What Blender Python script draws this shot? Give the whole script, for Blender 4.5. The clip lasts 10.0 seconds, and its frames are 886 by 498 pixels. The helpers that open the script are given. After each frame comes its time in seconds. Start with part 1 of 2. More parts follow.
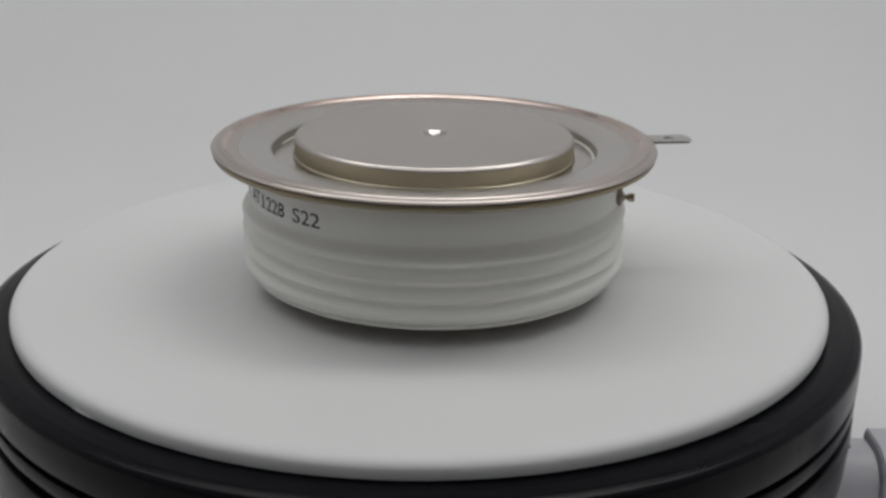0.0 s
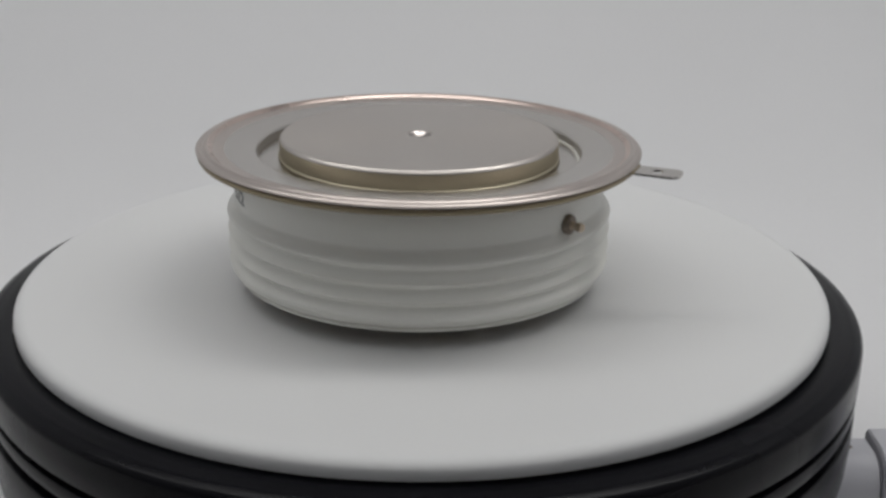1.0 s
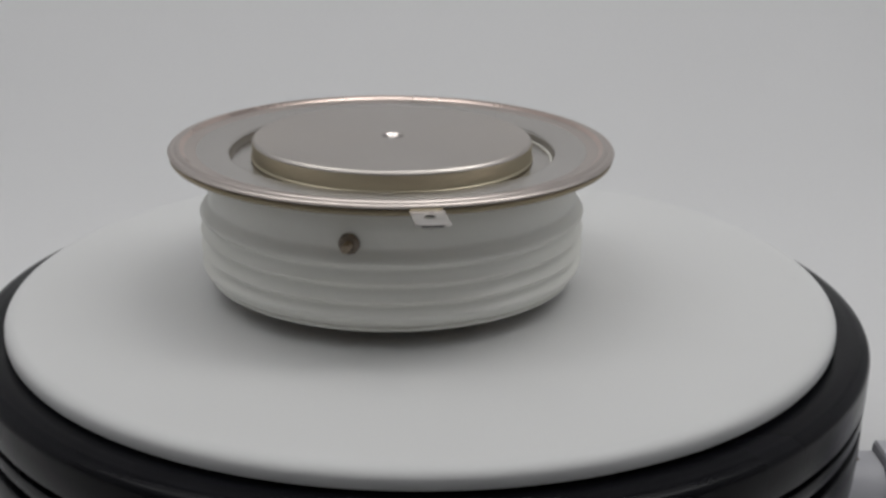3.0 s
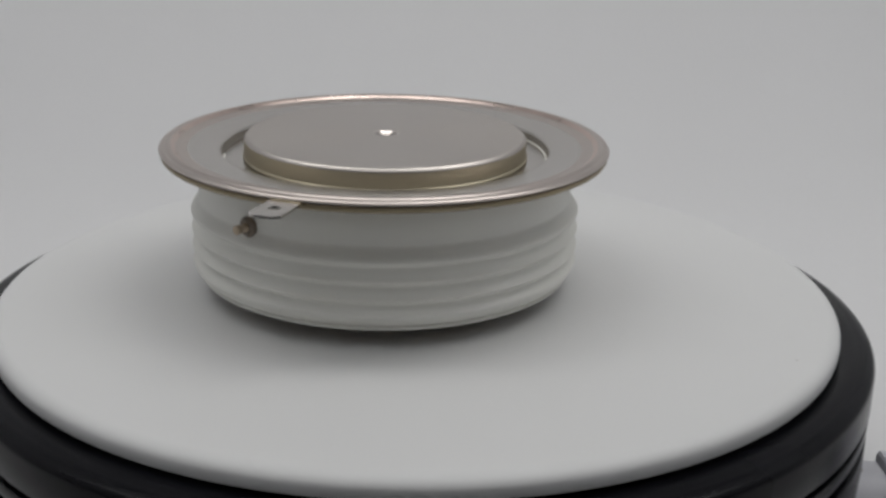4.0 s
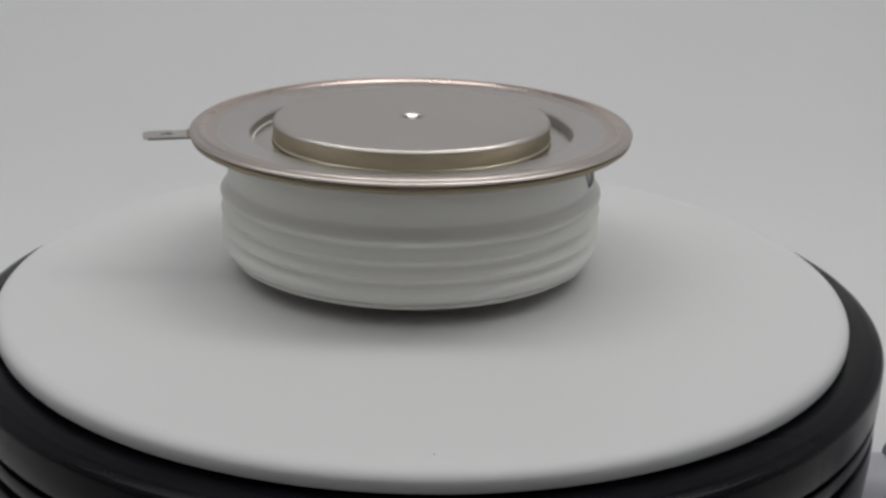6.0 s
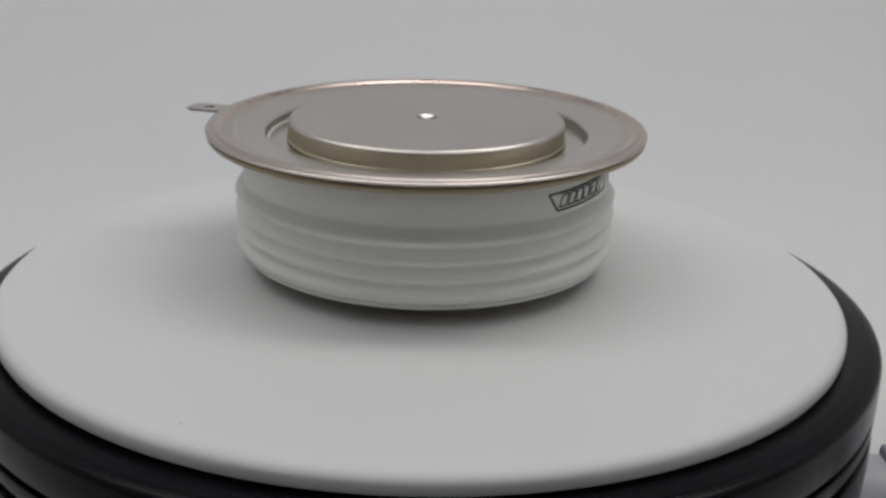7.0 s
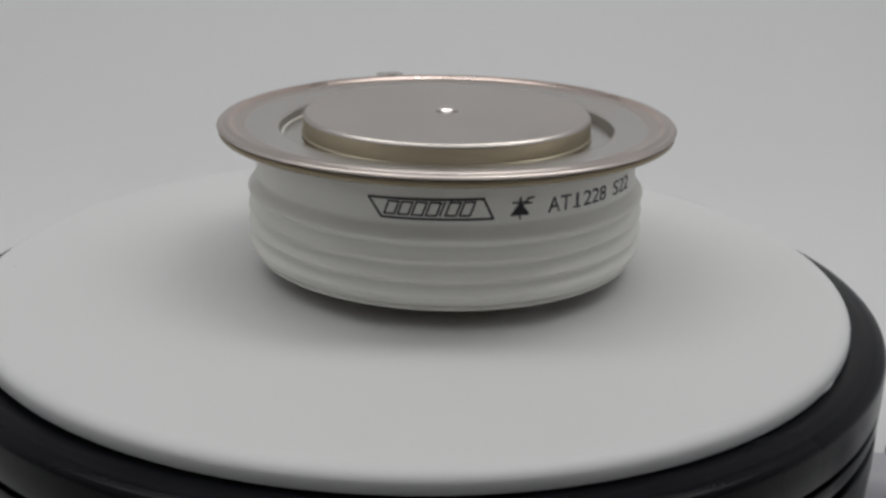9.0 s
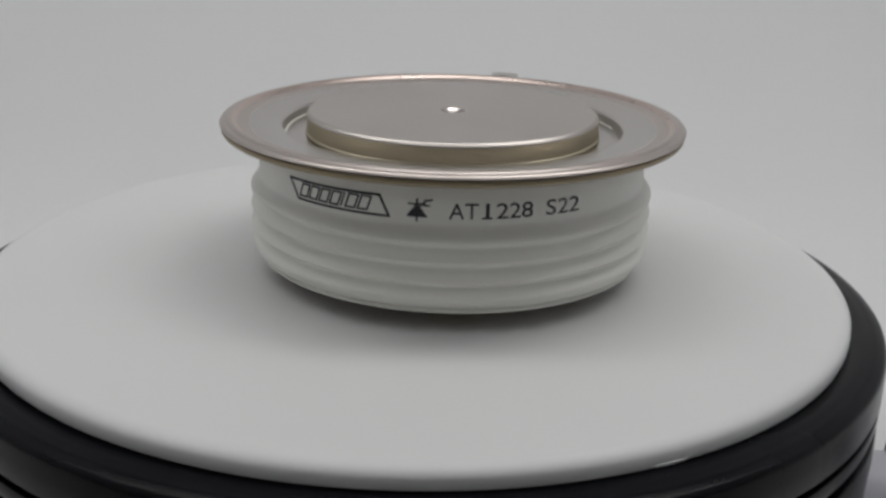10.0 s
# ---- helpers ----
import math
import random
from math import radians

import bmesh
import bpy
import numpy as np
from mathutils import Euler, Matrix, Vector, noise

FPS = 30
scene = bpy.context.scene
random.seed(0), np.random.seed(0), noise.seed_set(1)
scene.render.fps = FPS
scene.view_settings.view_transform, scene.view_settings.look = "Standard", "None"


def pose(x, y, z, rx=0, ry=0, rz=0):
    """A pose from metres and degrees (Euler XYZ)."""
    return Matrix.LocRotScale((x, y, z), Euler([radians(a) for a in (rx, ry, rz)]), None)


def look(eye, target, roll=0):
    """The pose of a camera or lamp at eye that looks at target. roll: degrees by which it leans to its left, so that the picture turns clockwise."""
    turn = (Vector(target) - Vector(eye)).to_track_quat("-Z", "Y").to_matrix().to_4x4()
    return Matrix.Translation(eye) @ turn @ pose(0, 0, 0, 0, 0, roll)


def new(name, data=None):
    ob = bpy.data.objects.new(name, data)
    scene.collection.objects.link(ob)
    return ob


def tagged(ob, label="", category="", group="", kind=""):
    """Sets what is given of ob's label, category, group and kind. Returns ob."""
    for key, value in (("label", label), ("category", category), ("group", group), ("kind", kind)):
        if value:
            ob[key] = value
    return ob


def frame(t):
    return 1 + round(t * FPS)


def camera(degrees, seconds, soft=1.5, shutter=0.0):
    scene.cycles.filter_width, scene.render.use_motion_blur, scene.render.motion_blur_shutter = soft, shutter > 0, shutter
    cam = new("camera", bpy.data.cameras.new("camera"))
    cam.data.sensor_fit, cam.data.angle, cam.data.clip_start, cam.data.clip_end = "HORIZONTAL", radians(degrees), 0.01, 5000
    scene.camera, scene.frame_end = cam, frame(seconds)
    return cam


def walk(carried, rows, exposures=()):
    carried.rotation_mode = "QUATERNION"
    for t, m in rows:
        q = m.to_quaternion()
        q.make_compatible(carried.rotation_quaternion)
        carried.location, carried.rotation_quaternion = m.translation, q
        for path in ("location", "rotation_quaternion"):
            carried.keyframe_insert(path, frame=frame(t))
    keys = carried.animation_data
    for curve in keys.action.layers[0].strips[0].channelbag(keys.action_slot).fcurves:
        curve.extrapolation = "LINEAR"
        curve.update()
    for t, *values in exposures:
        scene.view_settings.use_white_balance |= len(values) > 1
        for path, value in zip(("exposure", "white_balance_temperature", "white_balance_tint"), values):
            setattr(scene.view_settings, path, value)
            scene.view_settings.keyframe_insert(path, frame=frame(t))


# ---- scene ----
# Camera: eye x, y, z in metres, then yaw, pitch down and roll in degrees
cam = camera(40.41, 10.0, soft=2.95)
VIEWS = [
    (0.0, 0.0037, -0.3052, 0.1119, 0.38, 19.33, 0.68),
    (0.5, 0.0029, -0.3052, 0.1126, 0.49, 19.45, 0.68),
    (1.0, 0.0055, -0.3054, 0.1140, -0.06, 19.66, 0.58),
    (1.5, 0.0046, -0.3054, 0.1135, 0.07, 19.51, 0.62),
    (2.0, 0.0053, -0.3048, 0.1142, -0.07, 19.59, 0.64),
    (2.5, 0.0056, -0.3039, 0.1126, -0.11, 19.26, 0.50),
    (4.0, 0.0048, -0.2951, 0.1079, 0.30, 18.61, 0.98),
    (4.5, 0.0049, -0.2941, 0.1088, 0.18, 18.87, 1.19),
    (4.8, 0.0033, -0.2928, 0.1072, 0.37, 19.14, 1.18),
    (5.0, 0.0031, -0.2926, 0.1070, 0.39, 19.18, 1.18),
    (5.5, 0.0025, -0.2936, 0.1080, 0.44, 19.25, 1.19),
    (7.0, -0.0000, -0.2931, 0.1082, 1.00, 19.22, 1.48),
    (7.5, -0.0014, -0.2933, 0.1074, 1.30, 19.10, 1.61),
    (8.0, 0.0010, -0.2928, 0.1064, 0.86, 19.02, 1.39),
    (8.5, 0.0039, -0.2864, 0.1020, 0.68, 18.69, 1.52),
    (9.0, 0.0042, -0.2868, 0.1024, 0.58, 18.88, 1.24),
    (9.5, 0.0035, -0.2870, 0.1019, 0.70, 18.89, 1.54),
    (10.0, 0.0035, -0.2869, 0.1017, 0.69, 18.96, 1.52),
]


def view(x, y, z, yaw, pitch, roll):
    a, b = radians(yaw), radians(pitch)
    way = Vector((math.sin(a) * math.cos(b), math.cos(a) * math.cos(b), -math.sin(b)))
    return look((x, y, z), Vector((x, y, z)) + way, roll)


walk(cam, [(t, view(*v)) for t, *v in VIEWS], exposures=[(0.0, 0.0), (2.5, -0.02), (4.0, -0.07), (4.5, -0.07), (5.5, -0.02), (7.5, -0.03), (10.0, -0.03)])

# Turntable: turns clockwise seen from above, and the capsule stands off its axis
SPEED = 29.148
OFF, OFF_ANGLE = 0.0085, -68.07

# ---- world and light: a white photo tent, lit from its top ----
world = bpy.data.worlds.new("room")
world.use_nodes = True
world.node_tree.nodes["Background"].inputs[0].default_value = (0.8, 0.85, 1.0, 1)
world.node_tree.nodes["Background"].inputs[1].default_value = 0.08
scene.world = world


def area_lamp(name, where, target, sx, sy, watts, colour):
    data = bpy.data.lights.new(name, "AREA")
    data.shape, data.size, data.size_y, data.energy, data.color = "RECTANGLE", sx, sy, watts, colour
    lamp = new(name, data)
    lamp.matrix_world = look(where, target)
    return lamp


WHITE = (1.0, 0.992, 0.98)
area_lamp("top_lamp", (0.0, -0.15, 1.0), (0.0, -0.15, 0), 1.0, 1.0, 1.77, WHITE)
area_lamp("strip_lamp_left", (-0.44, 0.04, 0.78), (0, 0.04, 0), 0.22, 0.9, 1.5, WHITE)
area_lamp("strip_lamp_right", (0.44, 0.04, 0.78), (0, 0.04, 0), 0.22, 0.9, 2.4, WHITE)


# ---- materials ----
def material(name, colour, rough, metal=0.0, coat=0.0, grain=0.0, grain_size=2000.0, bump=0.0, bump_size=1500.0, spots=0.0, spot_size=30.0, stretch=None, spec=0.5):
    """Principled surface with variation at two scales and a fine relief."""
    m = bpy.data.materials.new(name)
    m.use_nodes = True
    nt = m.node_tree
    b = nt.nodes["Principled BSDF"]
    b.inputs["Metallic"].default_value = metal
    b.inputs["Coat Weight"].default_value = coat
    b.inputs["Coat Roughness"].default_value = 0.15
    b.inputs["Specular IOR Level"].default_value = spec
    tc = nt.nodes.new("ShaderNodeTexCoord")
    src = tc.outputs["Object"]
    if stretch:
        mp = nt.nodes.new("ShaderNodeMapping")
        mp.inputs["Scale"].default_value = stretch
        nt.links.new(src, mp.inputs["Vector"])
        src_fine = mp.outputs["Vector"]
    else:
        src_fine = src

    def tex(size, vec, detail=3.0):
        n = nt.nodes.new("ShaderNodeTexNoise")
        n.inputs["Scale"].default_value = size
        n.inputs["Detail"].default_value = detail
        nt.links.new(vec, n.inputs["Vector"])
        return n.outputs["Fac"]

    fine, large = tex(grain_size, src_fine), tex(spot_size, src)

    def span(fac, lo, hi):
        r = nt.nodes.new("ShaderNodeMapRange")
        r.inputs["From Min"].default_value, r.inputs["From Max"].default_value = 0.25, 0.75
        r.inputs["To Min"].default_value, r.inputs["To Max"].default_value = lo, hi
        nt.links.new(fac, r.inputs["Value"])
        return r.outputs["Result"]

    def times(a, c):
        n = nt.nodes.new("ShaderNodeMath")
        n.operation = "MULTIPLY"
        nt.links.new(a, n.inputs[0])
        nt.links.new(c, n.inputs[1])
        return n.outputs[0]

    vary = times(span(fine, 1 - grain, 1 + grain), span(large, 1 - spots, 1 + spots))
    mix = nt.nodes.new("ShaderNodeVectorMath")
    mix.operation = "SCALE"
    mix.inputs[0].default_value = colour
    nt.links.new(vary, mix.inputs["Scale"])
    nt.links.new(mix.outputs[0], b.inputs["Base Color"])
    nt.links.new(span(large, rough * (1 - 1.5 * spots - 0.06), rough * (1 + 1.5 * spots + 0.06)), b.inputs["Roughness"])
    if bump:
        n = nt.nodes.new("ShaderNodeBump")
        n.inputs["Strength"].default_value = bump
        n.inputs["Distance"].default_value = 0.0002
        nt.links.new(tex(bump_size, src_fine), n.inputs["Height"])
        nt.links.new(n.outputs[0], b.inputs["Normal"])
    return m


def turned(m, amount):
    """Fine circular tool marks: stretches the gloss across the turning lines."""
    nt = m.node_tree
    tangent = nt.nodes.new("ShaderNodeTangent")
    tangent.direction_type, tangent.axis = "RADIAL", "Z"
    b = nt.nodes["Principled BSDF"]
    b.inputs["Anisotropic"].default_value = amount
    nt.links.new(tangent.outputs[0], b.inputs["Tangent"])
    return m


CERAMIC = material("white_ceramic", (0.875, 0.87, 0.82), 0.5, coat=0.12, grain=0.012, spots=0.02, bump=0.05, bump_size=700)
NICKEL = material("nickel_plate", (0.60, 0.57, 0.535), 0.24, metal=1.0, grain=0.02, grain_size=900, spots=0.03, spot_size=60, bump=0.03, bump_size=900)
POLE = material("turned_nickel", (0.605, 0.56, 0.52), 0.33, metal=1.0, grain=0.02, grain_size=1400, spots=0.02, spot_size=45, bump=0.04, bump_size=1400)
POLE_SIDE = material("yellowish_turned_side", (0.54, 0.485, 0.36), 0.42, metal=1.0, grain=0.05, grain_size=300, spots=0.03, spot_size=50, stretch=(1, 1, 12), bump=0.06, bump_size=400)
COPPERY = material("coppery_rolled_rim", (0.605, 0.54, 0.50), 0.34, metal=1.0, grain=0.02, grain_size=700, spots=0.05, spot_size=50, bump=0.02)
COPPER_LINE = material("copper_tint_line", (0.68, 0.56, 0.505), 0.3, metal=1.0, grain=0.05, grain_size=700, spots=0.14, spot_size=60)
# nickel with a dark reflection put into its colour, for the groove's step
DARKENED_NICKEL = material("nickel_with_dark_reflection", (0.42, 0.40, 0.375), 0.5, metal=1.0, grain=0.04, grain_size=900, spots=0.05, spot_size=60)
BRONZE = material("dull_bronze_sheet", (0.32, 0.27, 0.185), 0.42, metal=1.0, grain=0.04, grain_size=700, spots=0.06, spot_size=60)
PIN_METAL = material("brown_pin_metal", (0.46, 0.38, 0.29), 0.34, metal=1.0, grain=0.06, grain_size=2500, spots=0.08, spot_size=300)
BRAZE = material("dark_brazed_ring", (0.25, 0.21, 0.175), 0.5, metal=0.6, grain=0.3, grain_size=1500, spots=0.2, spot_size=500, bump=0.3)
BRIGHT = material("polished_dimple", (0.62, 0.57, 0.54), 0.22, metal=1.0)
INK = material("black_ink", (0.025, 0.023, 0.03), 0.6, grain=0.4, grain_size=2500, spots=0.2, spot_size=600)
PLATTER = material("white_matt_plastic", (0.757, 0.76, 0.757), 0.55, grain=0.008, grain_size=1800, spots=0.012, spot_size=14, bump=0.04, bump_size=1800)
BLACK_GLOSS = material("black_gloss_plastic", (0.0048, 0.0048, 0.0066), 0.24, spec=0.115, grain=0.12, grain_size=900, spots=0.12, spot_size=30, bump=0.05, bump_size=500)
GROOVE = material("black_groove", (0.008, 0.008, 0.009), 0.6, grain=0.1)
BOX = material("pale_grey_plastic", (0.62, 0.62, 0.66), 0.45, grain=0.02, grain_size=1500, spots=0.02, spot_size=40, bump=0.05)
SHEET = material("white_backdrop_sheet", (0.80, 0.80, 0.805), 0.85, grain=0.01, grain_size=600, spots=0.012, spot_size=5, bump=0.05, bump_size=500)
CLOTH = material("white_tent_cloth", (0.78, 0.79, 0.81), 0.9, grain=0.02, grain_size=500, spots=0.02, spot_size=5)
# for an added slab, unseen, that the black drum's front reflects
DARK_BASE = material("unseen_dark_base", (0.07, 0.07, 0.075), 0.6, grain=0.1, grain_size=400, spots=0.1, spot_size=8, bump=0.1)
# grey chosen for how much light an added front panel bounces back
FRONT_BOUNCE = material("unseen_grey_front", (0.30, 0.30, 0.30), 0.9, grain=0.05, grain_size=500, spots=0.05, spot_size=5)


turned(POLE, 0.55)


# ---- mesh helpers ----
def link(name, bm, mat, parent=None, label="", smooth=True, sharp=35):
    me = bpy.data.meshes.new(name)
    bmesh.ops.recalc_face_normals(bm, faces=bm.faces)
    if smooth:
        for fc in bm.faces:
            fc.smooth = True
        for e in bm.edges:
            if len(e.link_faces) == 2 and e.calc_face_angle(0) > radians(sharp):
                e.smooth = False
    bm.to_mesh(me)
    bm.free()
    me.materials.append(mat)
    ob = new(name, me)
    if parent:
        ob.parent = parent
    if label:
        ob["label"] = label
    return ob


def part(name, bm, mat, parent, label="", **kw):
    return link(name, bm, mat, parent, label, **kw)


def lathe(profile, n=256, mm=0.001):
    """A closed ring or solid turned from (radius, height) points in millimetres; radius 0 closes on the axis."""
    bm = bmesh.new()
    rings = []
    for r, z in profile:
        if r < 1e-6:
            rings.append([bm.verts.new((0, 0, z * mm))])
        else:
            rings.append([bm.verts.new((r * mm * math.cos(2 * math.pi * k / n), r * mm * math.sin(2 * math.pi * k / n), z * mm)) for k in range(n)])
    pairs = list(zip(rings, rings[1:]))
    if len(rings[0]) > 1 and len(rings[-1]) > 1:
        pairs.append((rings[-1], rings[0]))
    for a, b in pairs:
        for k in range(n):
            j = (k + 1) % n
            if len(a) == 1:
                bm.faces.new((a[0], b[k], b[j]))
            elif len(b) == 1:
                bm.faces.new((a[k], b[0], a[j]))
            else:
                bm.faces.new((a[k], b[k], b[j], a[j]))
    return bm


def arc(cx, cz, r, a0, a1, n=6):
    """Points of an arc in a profile, from angle a0 to a1 in degrees."""
    return [(cx + r * math.cos(radians(a0 + (a1 - a0) * k / n)), cz + r * math.sin(radians(a0 + (a1 - a0) * k / n))) for k in range(n + 1)]


def holed_plate(outline, cx, cy, r, z0, z1, n=28, mm=0.001):
    """A plate with one round hole through it, in millimetres."""
    bm = bmesh.new()
    ring = [(cx + r * math.cos(2 * math.pi * k / n), cy + r * math.sin(2 * math.pi * k / n)) for k in range(n)]
    loops = []
    for z in (z0, z1):
        pair = []
        for pts in (outline, ring):
            vs = [bm.verts.new((x * mm, y * mm, z * mm)) for x, y in pts]
            pair.append((vs, [bm.edges.new((a, b)) for a, b in zip(vs, vs[1:] + vs[:1])]))
        bmesh.ops.triangle_fill(bm, use_beauty=True, edges=pair[0][1] + pair[1][1])
        loops.append(pair)
    for low, top in zip(loops[0], loops[1]):
        for k in range(len(low[0])):
            j = (k + 1) % len(low[0])
            bm.faces.new((low[0][k], low[0][j], top[0][j], top[0][k]))
    return bm


def rounded_box(x0, x1, y0, y1, z0, z1, r, seg=3):
    bm = bmesh.new()
    bmesh.ops.create_cube(bm, size=1)
    for v in bm.verts:
        v.co = (x0 if v.co.x < 0 else x1, y0 if v.co.y < 0 else y1, z0 if v.co.z < 0 else z1)
    bmesh.ops.bevel(bm, geom=bm.edges[:], offset=r, segments=seg, profile=0.5, affect="EDGES")
    return bm


# ---- the tent ----
FLOOR = -0.066


def build_tent():
    # one sheet: table, sweep and back
    bm = bmesh.new()
    line = [(-0.18, FLOOR), (0.0, FLOOR), (0.35, FLOOR)]
    line += [(0.35 + 0.35 * math.sin(radians(a)), FLOOR + 0.35 - 0.35 * math.cos(radians(a))) for a in range(5, 91, 5)] + [(0.70, 1.10)]
    rows = []
    for k in range(13):
        x = -0.6 + 1.2 * k / 12
        rows.append([bm.verts.new((x, y, z)) for y, z in line])
    for a, b in zip(rows, rows[1:]):
        for k in range(len(line) - 1):
            bm.faces.new((a[k], b[k], b[k + 1], a[k + 1]))
    sheet = link("backdrop", bm, SHEET)
    mod = sheet.modifiers.new("thickness", "SOLIDIFY")
    mod.thickness, mod.offset = 0.002, -1
    tagged(sheet, "smooth white paper backdrop sheet sweeping up behind the turntable", "backdrop", kind="structure")
    # unseen slab, added past the sheet's front end to keep drum reflections dark
    tagged(link("floor", rounded_box(-0.60, 0.60, -0.756, 0.66, FLOOR - 0.024, FLOOR - 0.0045, 0.002, 1), DARK_BASE), "unseen dark grey slab added under the backdrop sheet to darken reflections", "table top", kind="structure")
    for name, b in (("wall_left", (-0.62, -0.604, -0.76, 0.72, FLOOR - 0.004, 1.12)), ("wall_right", (0.604, 0.62, -0.76, 0.72, FLOOR - 0.004, 1.12))):
        tagged(link(name, rounded_box(*b, 0.002, 1), CLOTH), "plain white cloth side wall of the photo tent", "wall", kind="structure")
    # added panel behind the camera, unseen, sets the fill on the ceramic's front
    tagged(link("wall_front", rounded_box(-0.60, 0.60, -0.776, -0.76, FLOOR - 0.004, 1.12, 0.002, 1), FRONT_BOUNCE), "unseen grey panel added at the tent's front to set the bounced light", "wall", kind="structure")
    tagged(link("ceiling", rounded_box(-0.62, 0.62, -0.776, 0.72, 1.124, 1.14, 0.002, 1), CLOTH), "plain white cloth top of the photo tent", "ceiling", kind="structure")


build_tent()


# ---- turntable ----
def build_turntable():
    table = new("turntable")
    tagged(table, "round motorised turntable with black drum and white platter", "turntable")
    rim = [(104.3, -7.5), (104.3, -5.2), (104.7, -5.05), (106.2, -5.0), (107.2, -4.92), (108.0, -4.88), (109.0, -4.95), (110.0, -5.15)]
    rim += [(110.6, -5.22), (111.2, -5.28), (111.8, -5.42), (112.4, -5.68)] + arc(112.2, -7.6, 1.85, 68, 0, 8)
    rim += [(114.08, -8.0), (114.1, -10.5), (114.1, -15.0), (113.95, -15.35), (113.6, -15.5), (104.3, -15.5)]
    part("rim", lathe(rim), BLACK_GLOSS, table, "black rounded rim running down into the side")
    part("core", lathe([(103.0, -9.0), (111.6, -9.0), (111.6, -24.6), (103.0, -24.6)]), GROOVE, table, "dark recessed grooves")
    part("middle_band", lathe([(104.0, -17.3), (113.5, -17.3), (113.85, -17.5), (113.95, -17.9), (113.9, -20.3), (113.75, -20.7), (113.4, -20.9), (104.0, -20.9)]), BLACK_GLOSS, table, "narrow glossy black side band")
    drum = [(0, -23.7), (113.4, -23.7), (113.8, -23.9), (114.0, -24.4), (114.0, -30), (113.6, -37), (112.4, -45), (110.9, -51), (107.5, -57), (102, -62), (97, -64.5), (0, -64.5)]
    part("drum", lathe(drum), BLACK_GLOSS, table, "glossy black tapering lower drum")
    part("foot_ring", lathe([(88, -66), (92, -66), (92, -64), (88, -64)], 96), GROOVE, table)
    part("spindle", lathe([(0, -30), (9, -30), (9, -6.2), (0, -6.2)], 48), GROOVE, table)
    # rounded shoulder over a short, nearly upright side
    edge = [(102.3 + 3.3 * math.cos(radians(q)), -2.4 + 2.4 * math.sin(radians(q))) for q in range(90, 9, -10)] + [(105.64, -3.1), (105.6, -3.8), (105.5, -4.2), (105.2, -4.4)]
    platter = part("platter", lathe([(0, 0), (20, 0), (60, 0), (99.5, 0)] + edge + [(104.0, -4.5), (90, -4.6), (60, -6.2), (0, -6.2)]), PLATTER, table, "matt white round platter with rounded edge")
    # a flake left on the moulded edge, and a dark speck on the top
    bm = bmesh.new()
    cols = []
    for k in range(13):
        a = radians(226.6 + 4.0 * k / 12)
        w = math.sin(math.pi * (0.1 + 0.85 * k / 12)) * (0.75 + 0.25 * math.sin(k * 2.1))
        cols.append([bm.verts.new((q * math.cos(a), q * math.sin(a), h)) for q, h in ((0.1050, -0.0031), (0.1056 + 0.0003 * w, -0.0038), (0.1055 + 0.0003 * w, -0.0043), (0.1049, -0.0043))])
    for p, q in zip(cols, cols[1:]):
        for k in range(4):
            bm.faces.new((p[k], p[(k + 1) % 4], q[(k + 1) % 4], q[k]))
    bm.faces.new(cols[0][::-1])
    bm.faces.new(cols[-1])
    part("burr", bm, PLATTER, platter)
    speck = part("speck", lathe([(0, 0.08), (0.15, 0.05), (0.18, -0.1), (0, -0.1)], 10), BRAZE, platter)
    speck.matrix_local = pose(0.0985 * math.cos(radians(86.6)), 0.0985 * math.sin(radians(86.6)), 0)
    return table, platter


turntable, platter = build_turntable()


def build_control_box():
    box = new("control_box")
    tagged(box, "pale grey plastic housing plugged beside the black drum", "housing")
    x, y, z = 0.1195, -0.0157, -0.0390
    def shell(name, x0, x1, back, front, top, r):
        outline = [(back, FLOOR), (back, top - 0.0012), (back - 0.0004, top - 0.0004), (back - 0.0012, top)]
        outline += [(front + r + r * math.cos(radians(q)), top - r + r * math.sin(radians(q))) for q in range(90, 181, 10)] + [(front, FLOOR)]
        bm = bmesh.new()
        cols = []
        for xx, g in ((x0, 0.0006), (x0 + 0.0006, 0.0), (x1 - 0.0006, 0.0), (x1, 0.0006)):
            mid = (back + front) / 2
            cols.append([bm.verts.new((xx, yy - math.copysign(g, yy - mid), zz - (g if zz > FLOOR else 0))) for yy, zz in outline])
        for p, q in zip(cols, cols[1:]):
            for k in range(len(outline)):
                j = (k + 1) % len(outline)
                bm.faces.new((p[k], p[j], q[j], q[k]))
        bm.faces.new(cols[0][::-1])
        bm.faces.new(cols[-1])
        return part(name, bm, BOX, box)

    shell("housing", x, x + 0.060, y, y - 0.0185, z, 0.009)
    shell("neck", x - 0.022, x - 0.0001, y - 0.0015, y - 0.017, z - 0.0022, 0.008)
    part("screw", lathe([(0, 0.6), (0.5, 0.5), (0.75, 0.2), (0.75, -0.5), (0, -0.5)], 16), BRAZE, box).matrix_local = pose(x - 0.0065, y - 0.0075, z - 0.0022)
    return box


build_control_box()


# ---- the capsule ----
def on_drum(bm, radius, angle, z, squeeze=1.0):
    """Wraps a flat drawing (x along the text, y up, in metres) round a drum of that radius."""
    for v in bm.verts:
        a = radians(angle) + v.co.x * squeeze / radius
        r = radius + v.co.z
        v.co = (r * math.cos(a), r * math.sin(a), z + v.co.y)
    return bm


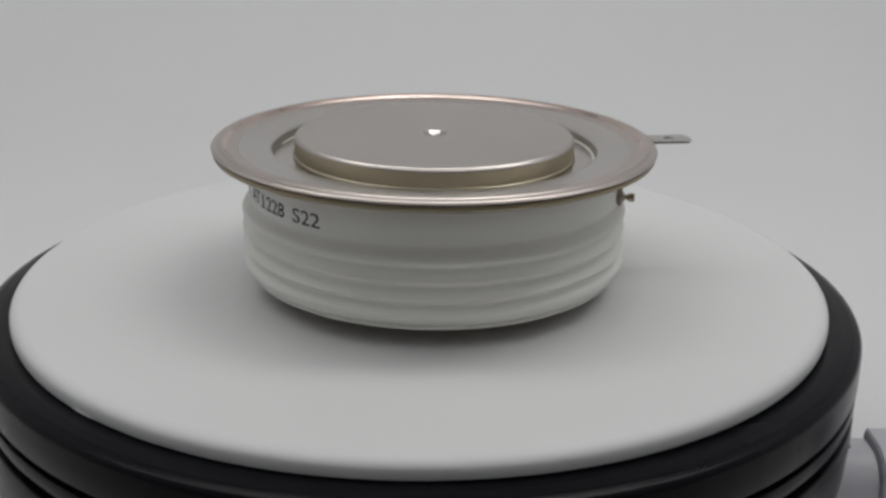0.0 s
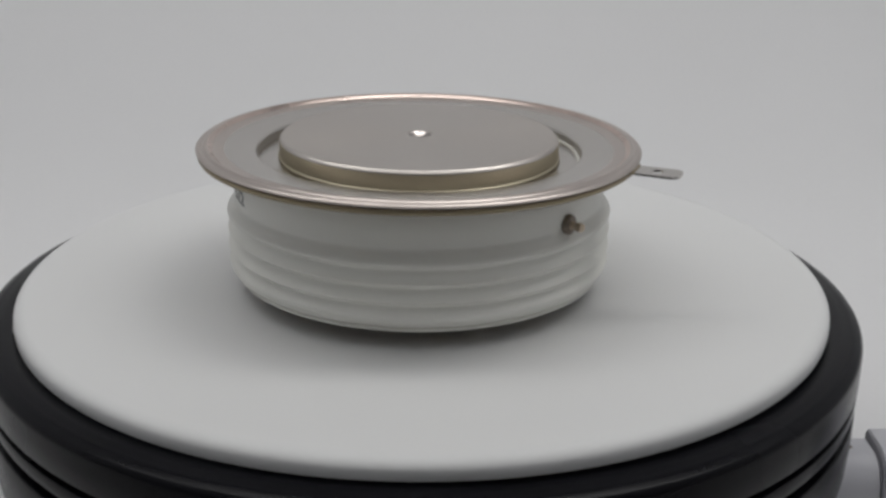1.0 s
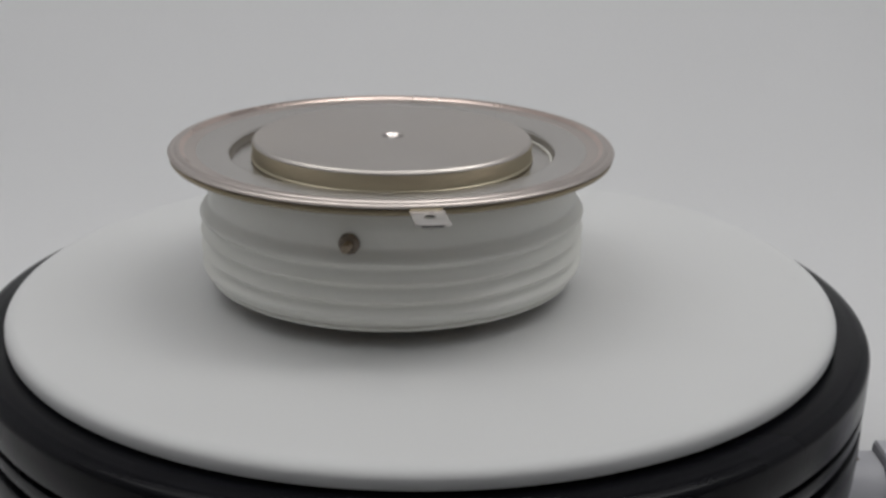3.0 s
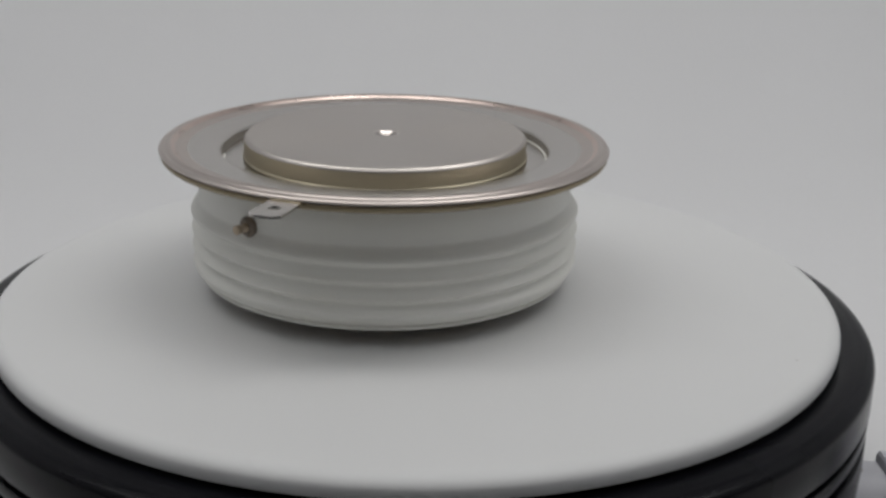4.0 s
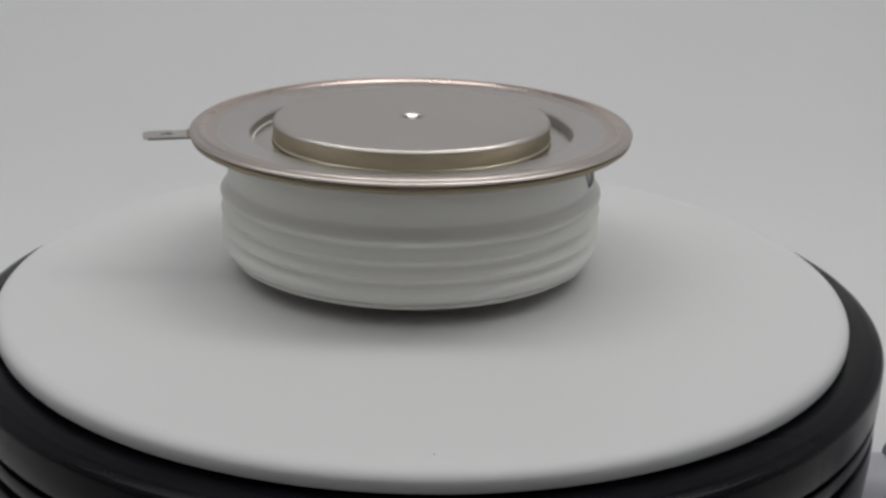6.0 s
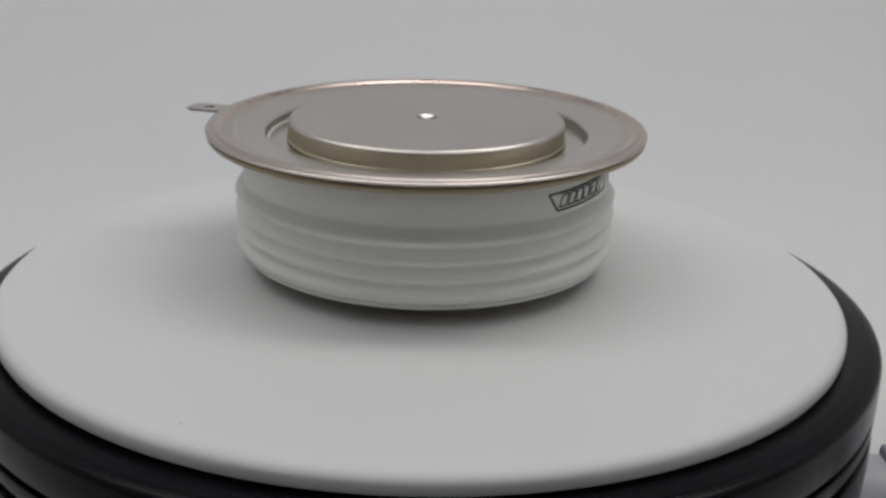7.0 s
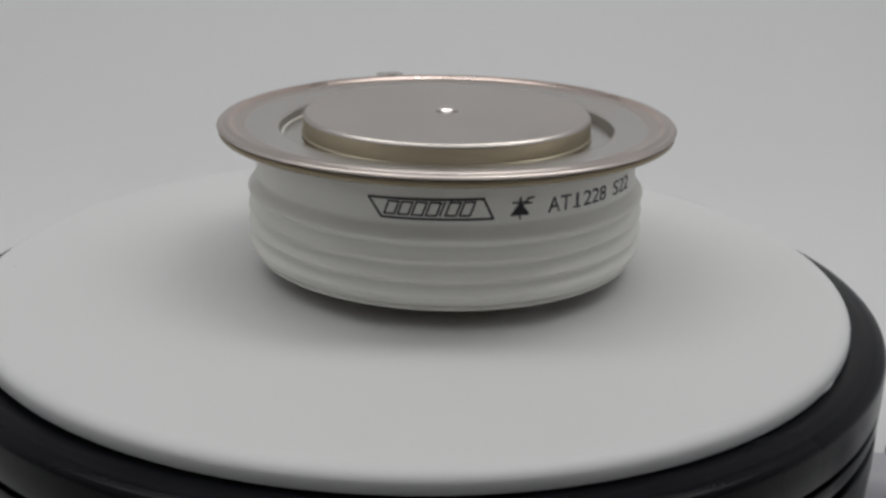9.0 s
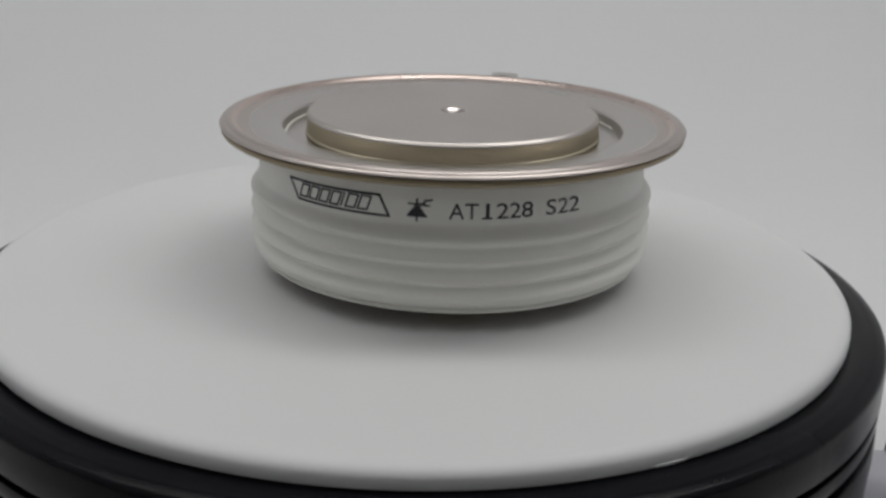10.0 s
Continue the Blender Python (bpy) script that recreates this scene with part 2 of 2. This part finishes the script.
def strokes(lines, width, thick=0.00004, piece=0.0006):
    """Printed lines: a thin strip for each pair of points, cut into short pieces."""
    bm = bmesh.new()
    for (xa, ya), (xb, yb) in lines:
        a, b = Vector((xa, ya, 0)), Vector((xb, yb, 0))
        d = b - a
        n = max(1, int(d.length / piece))
        side = Vector((-d.y, d.x, 0)).normalized() * width / 2
        a, d = a - d.normalized() * width * 0.3, d + d.normalized() * width * 0.6
        cols = []
        for k in range(n + 1):
            c = a + d * (k / n)
            cols.append([bm.verts.new(c + s + Vector((0, 0, h))) for s, h in ((-side, 0), (side, 0), (side, thick), (-side, thick))])
        for p, q in zip(cols, cols[1:]):
            for k in range(4):
                j = (k + 1) % 4
                bm.faces.new((p[k], p[j], q[j], q[k]))
        bm.faces.new(cols[0][::-1])
        bm.faces.new(cols[-1])
    return bm


def lettering(text, width, height):
    """The built-in font as a thin mesh, fitted to a width and height, from x = 0 and y = 0."""
    cu = bpy.data.curves.new("lettering", "FONT")
    cu.body, cu.size, cu.extrude, cu.resolution_u, cu.offset = text, 1.0, 0.002, 4, 0.0
    ob = new("lettering", cu)
    me = bpy.data.meshes.new_from_object(ob.evaluated_get(bpy.context.evaluated_depsgraph_get()))
    bpy.data.objects.remove(ob)
    bm = bmesh.new()
    bm.from_mesh(me)
    bpy.data.meshes.remove(me)
    xs, ys = [v.co.x for v in bm.verts], [v.co.y for v in bm.verts]
    for v in bm.verts:
        v.co = ((v.co.x - min(xs)) / (max(xs) - min(xs)) * width, (v.co.y - min(ys)) / (max(ys) - min(ys)) * height, 0.00004 if v.co.z > 0 else 0.0)
    return bm


def build_capsule():
    cap = new("semiconductor_capsule")
    tagged(cap, "round white ceramic power semiconductor capsule with nickel-plated discs", "capsule")
    # ribbed ceramic ring
    body = [(40, 4.2), (45.0, 4.2), (46.2, 4.3), (46.85, 4.7), (47.0, 5.15), (46.4, 5.55), (46.9, 5.85), (47.6, 6.2), (48.3, 6.9), (48.7, 7.8), (48.85, 8.3)]
    # each hollow is undercut below the crest above it and runs out slowly to the crest below
    for low, high, deep in ((8.6, 12.3, 1.8), (12.3, 16.65, 2.2), (16.65, 21.05, 2.2)):
        for k in range(1, 24):
            u = k / 24
            w = u / 0.58 if u < 0.58 else (1 - u) / 0.42
            body.append((48.9 - deep * (1 - (1 - w) ** 1.45), low + (high - low) * u))
        body.append((48.88, high))
    for k in range(1, 13):
        u = k / 12
        body.append((48.9 - 2.1 * (u * u * (3 - 2 * u)) ** 0.85, 21.05 + 3.6 * u))
    body += [(46.78, 26.0), (46.78, 28.0), (46.7, 31.8), (46.4, 33.0), (45.6, 33.6), (40, 33.6)]
    ceramic = part("ceramic_ring", lathe(body), CERAMIC, cap, "glazed white ribbed ceramic ring")
    # lower contact
    part("lower_contact", lathe([(0, 0), (34.4, 0), (35.0, 0.5), (35.0, 4.9), (0, 4.9)]), POLE, cap, "nickel-plated lower contact disc")
    part("lower_flange", lathe([(34, 3.5), (44.2, 3.5), (44.6, 3.8), (44.2, 4.16), (34, 4.16)]), BRONZE, cap, "thin dull bronze sealing ring")
    # upper sheets
    part("sealing_flange", lathe([(44.5, 33.6), (46.8, 33.6), (47.6, 34.1), (54.0, 34.5), (54.8, 34.6), (55.3, 34.85), (55.5, 35.2), (55.5, 35.7), (55.2, 36.0), (54.6, 36.1), (49.0, 35.8), (44.5, 35.2)]), BRONZE, cap, "dull bronze lower sheet of the flange")
    top = [(40.9, 35.3), (41.1, 35.7), (41.4, 35.9), (41.9, 35.98), (46, 36.25), (49.0, 36.5)]
    part("top_flange", lathe(top + [(49.0, 36.0), (42.2, 35.3), (41.4, 35.2)]), NICKEL, cap, "nickel-plated dished top flange")
    recess = part("recess", lathe([(35.2, 33.5), (40.44, 33.5), (40.46, 33.3), (40.4, 33.1), (35.2, 33.1)]), NICKEL, cap, "shallow nickel-plated groove round the disc")
    # step coloured darker than the plate to stand for its dark reflection
    part("recess_wall", lathe([(40.46, 33.5), (40.52, 33.8), (40.66, 34.5), (40.9, 35.3), (41.3, 35.2), (41.1, 33.1), (40.5, 33.1)]), DARKENED_NICKEL, recess, "nickel step of the groove, its dark reflection put into the colour")
    rim = [(49.0, 36.5), (50.4, 36.62), (51.4, 36.74), (51.85, 36.92), (52.3, 37.28), (52.75, 37.6), (53.1, 37.76), (53.5, 37.8), (53.9, 37.66), (54.2, 37.42), (54.4, 37.32), (54.6, 37.34), (54.9, 37.38), (55.25, 37.3), (55.6, 37.06), (55.82, 36.8), (55.88, 36.66), (55.8, 36.52), (55.4, 36.45), (54, 36.4), (49.0, 36.0)]
    rolled = part("rolled_rim", lathe(rim), COPPERY, cap, "pinkish nickel rolled outer rim")
    # thin ring tinted pinker than the rolled rim
    part("copper_line", lathe([(51.85, 36.94), (52.3, 37.31), (52.75, 37.63), (53.0, 37.74), (53.0, 37.6), (51.85, 36.8)]), COPPER_LINE, rolled, "thin copper-coloured line")
    face = [(1.6, 37.4), (1.75, 37.5), (2.95, 38.6), (3.1, 38.74), (3.3, 38.84), (3.6, 38.88), (4.0, 38.87), (18, 38.87), (34.2, 38.87), (34.42, 38.87), (34.52, 38.83), (34.62, 38.75), (35.02, 38.35), (35.12, 38.22), (35.18, 38.1)]
    pole = part("upper_contact", lathe(face + [(35.2, 38.0), (34, 37.9), (6, 36), (1.6, 35.6)]), POLE, cap, "fine-turned nickel contact disc with centre dimple")
    part("contact_side", lathe([(34, 37.95), (35.22, 37.95), (35.3, 37.6), (35.3, 34.45), (35.34, 34.28), (35.46, 34.14), (35.6, 34.06), (35.64, 33.98), (35.55, 33.92), (35.3, 33.88), (35.25, 33.52), (34, 33.5)]), POLE_SIDE, pole, "yellowish turned side of the disc with a thin base lip")
    part("dimple", lathe([(0, 37.3), (0.7, 37.32), (1.65, 37.55), (2.92, 38.64), (2.96, 38.6), (1.7, 37.42), (0.7, 37.2), (0, 37.15)], 48), BRIGHT, pole, "bright polished centre dimple")
    # gate terminal
    gate = new("gate_terminal")
    gate.parent = cap
    gate["label"] = "small brown metal gate pin in a dark brazed ring"
    gate.matrix_local = pose(0, 0, 0, 0, 0, 348.10) @ pose(0.0471, 0, 0.0253, 0, 90, 0)
    part("collar", lathe([(0.8, -1.2), (2.45, -1.2), (2.4, 0.3), (2.2, 0.65), (1.7, 0.95), (0.8, 0.8)], 48), BRAZE, gate)
    pin = [(0, -1), (1.05, -1), (1.05, 1.2), (0.9, 1.45), (0.55, 1.75), (0.5, 2.0), (0.85, 2.3), (1.05, 2.5), (1.05, 3.7), (0.85, 3.95), (0, 4.0)]
    part("pin", lathe(pin, 40), PIN_METAL, gate)
    # cathode tab under the rim
    w = 3.7
    outline = [(50.0, -w * 0.8), (56.2, -w * 0.8), (56.8, -w), (65.6, -w), (66.7, -w + 1.1), (67.0, -w + 1.8), (67.0, w - 1.8), (66.7, w - 1.1), (65.6, w), (56.8, w), (56.2, w * 0.8), (50.0, w * 0.8)]
    # tab lies in the seam and drops a little at the root
    tab = part("tab", holed_plate(outline, 61.3, 0.0, 1.45, 36.6, 37.15), NICKEL, cap, "flat nickel-plated tab with a small round hole", smooth=False)
    tab.matrix_local = pose(0, 0, -0.0008, 0, 0, 7.16)
    part("root_crimp", rounded_box(0.0553, 0.0565, -w * 0.001, w * 0.001, 0.0366, 0.0374, 0.0002, 1), BRONZE, tab)
    # the upper sheets sit a third of a degree out of level
    for ob in cap.children:
        if ob.name.split(".")[0] in ("sealing_flange", "top_flange", "recess", "rolled_rim", "upper_contact", "tab"):
            lean = Matrix.Translation((0, 0, 0.0365)) @ Matrix.Rotation(0.006, 4, Vector((math.cos(radians(145)), math.sin(radians(145)), 0))) @ Matrix.Translation((0, 0, -0.0365))
            ob.matrix_basis = lean @ ob.matrix_basis
    # printing on the upper band of the ceramic
    r = 0.04685
    mm = 0.001

    def at(angle, z):
        return (radians(angle) * r, z * mm)

    frame_lines = [(at(151.3, 29.55), at(181.8, 30.05)), (at(154.9, 25.35), at(184.5, 25.6)), (at(151.3, 29.55), at(154.9, 25.35)), (at(181.8, 30.05), at(184.5, 25.6))]
    part("logo_frame", on_drum(strokes(frame_lines, 0.0005), r, 0, 0), INK, ceramic, "slanted black printed frame", smooth=False)
    a = 155.6
    for k in range(7):
        w = 0.5 if k == 4 else 2.75
        lo, hi = 26.2 + 0.03 * k, 29.0 + 0.06 * k
        box = [at(a, lo), at(a + w, lo), at(a + w + 1.3, hi), at(a + 1.3, hi)]
        sides = list(zip(box, box[1:] + box[:1])) if k != 4 else [(box[0], box[3])]
        part("logo_bar", on_drum(strokes(sides, 0.0004), r, 0, 0), INK, ceramic, smooth=False)
        a += w + 0.95
    # rectifier sign: arrow, line, bar and gate marks
    bm = strokes([(at(191.9, 25.1), at(191.9, 29.9))], 0.0004)
    tri = strokes([(at(191.9 - 2.4 * (1 - q), 26.2 + 2.5 * q), at(191.9 + 2.4 * (1 - q), 26.2 + 2.5 * q)) for q in (0.0, 0.14, 0.28, 0.42, 0.56, 0.7, 0.84)], 0.0005)
    tri_mesh = bpy.data.meshes.new("sign")
    tri.to_mesh(tri_mesh)
    tri.free()
    bm.from_mesh(tri_mesh)
    bpy.data.meshes.remove(tri_mesh)
    part("rectifier_sign", on_drum(bm, r, 0, 0), INK, ceramic, "black printed arrow sign", smooth=False)
    marks = [(at(189.7, 28.8), at(194.1, 28.8)), (at(192.7, 28.2), at(194.1, 29.5)), (at(193.9, 29.6), at(195.8, 29.8)), (at(193.7, 28.5), at(195.2, 28.6))]
    part("gate_mark", on_drum(strokes(marks, 0.00035), r, 0, 0), INK, ceramic, smooth=False)
    part("printed_code", on_drum(lettering("A", radians(3.8) * r, 0.0034), r, 200.3, 0.02585), INK, ceramic, "black printed type code", smooth=False)
    for sign, a0, a1 in (("T", 204.3, 207.8), ("1", 209.7, 210.6), ("2", 212.5, 215.7), ("2", 216.0, 219.0), ("8", 219.3, 222.4), ("S", 226.3, 229.3), ("2", 229.9, 233.0), ("2", 233.4, 236.8)):
        bm = lettering(sign, radians(a1 - a0) * r, 0.0034)
        part("printed_code", on_drum(bm, r, a0, 0.02585), INK, ceramic, smooth=False)
    # the foot serif of the figure one
    part("printed_code", on_drum(strokes([(at(208.9, 26.0), at(211.3, 26.0))], 0.0004), r, 0, 0), INK, ceramic, smooth=False)
    return cap


capsule = build_capsule()


# ---- what moves ----
def motions():
    turns, rides = [], []
    # the platter runs a quarter of a degree out of true, highest at 54 degrees on it
    warp = Matrix.Rotation(0.004, 4, Vector((math.cos(radians(-36)), math.sin(radians(-36)), 0)))
    for k in range(21):
        t = k * 0.5
        a = -SPEED * t
        turns.append((t, pose(0, 0, 0, 0, 0, a) @ warp))
        b = radians(OFF_ANGLE + a)
        rides.append((t, pose(OFF * math.cos(b), OFF * math.sin(b), 0, 0, 0, a)))
    walk(platter, turns)
    walk(capsule, rides)


motions()
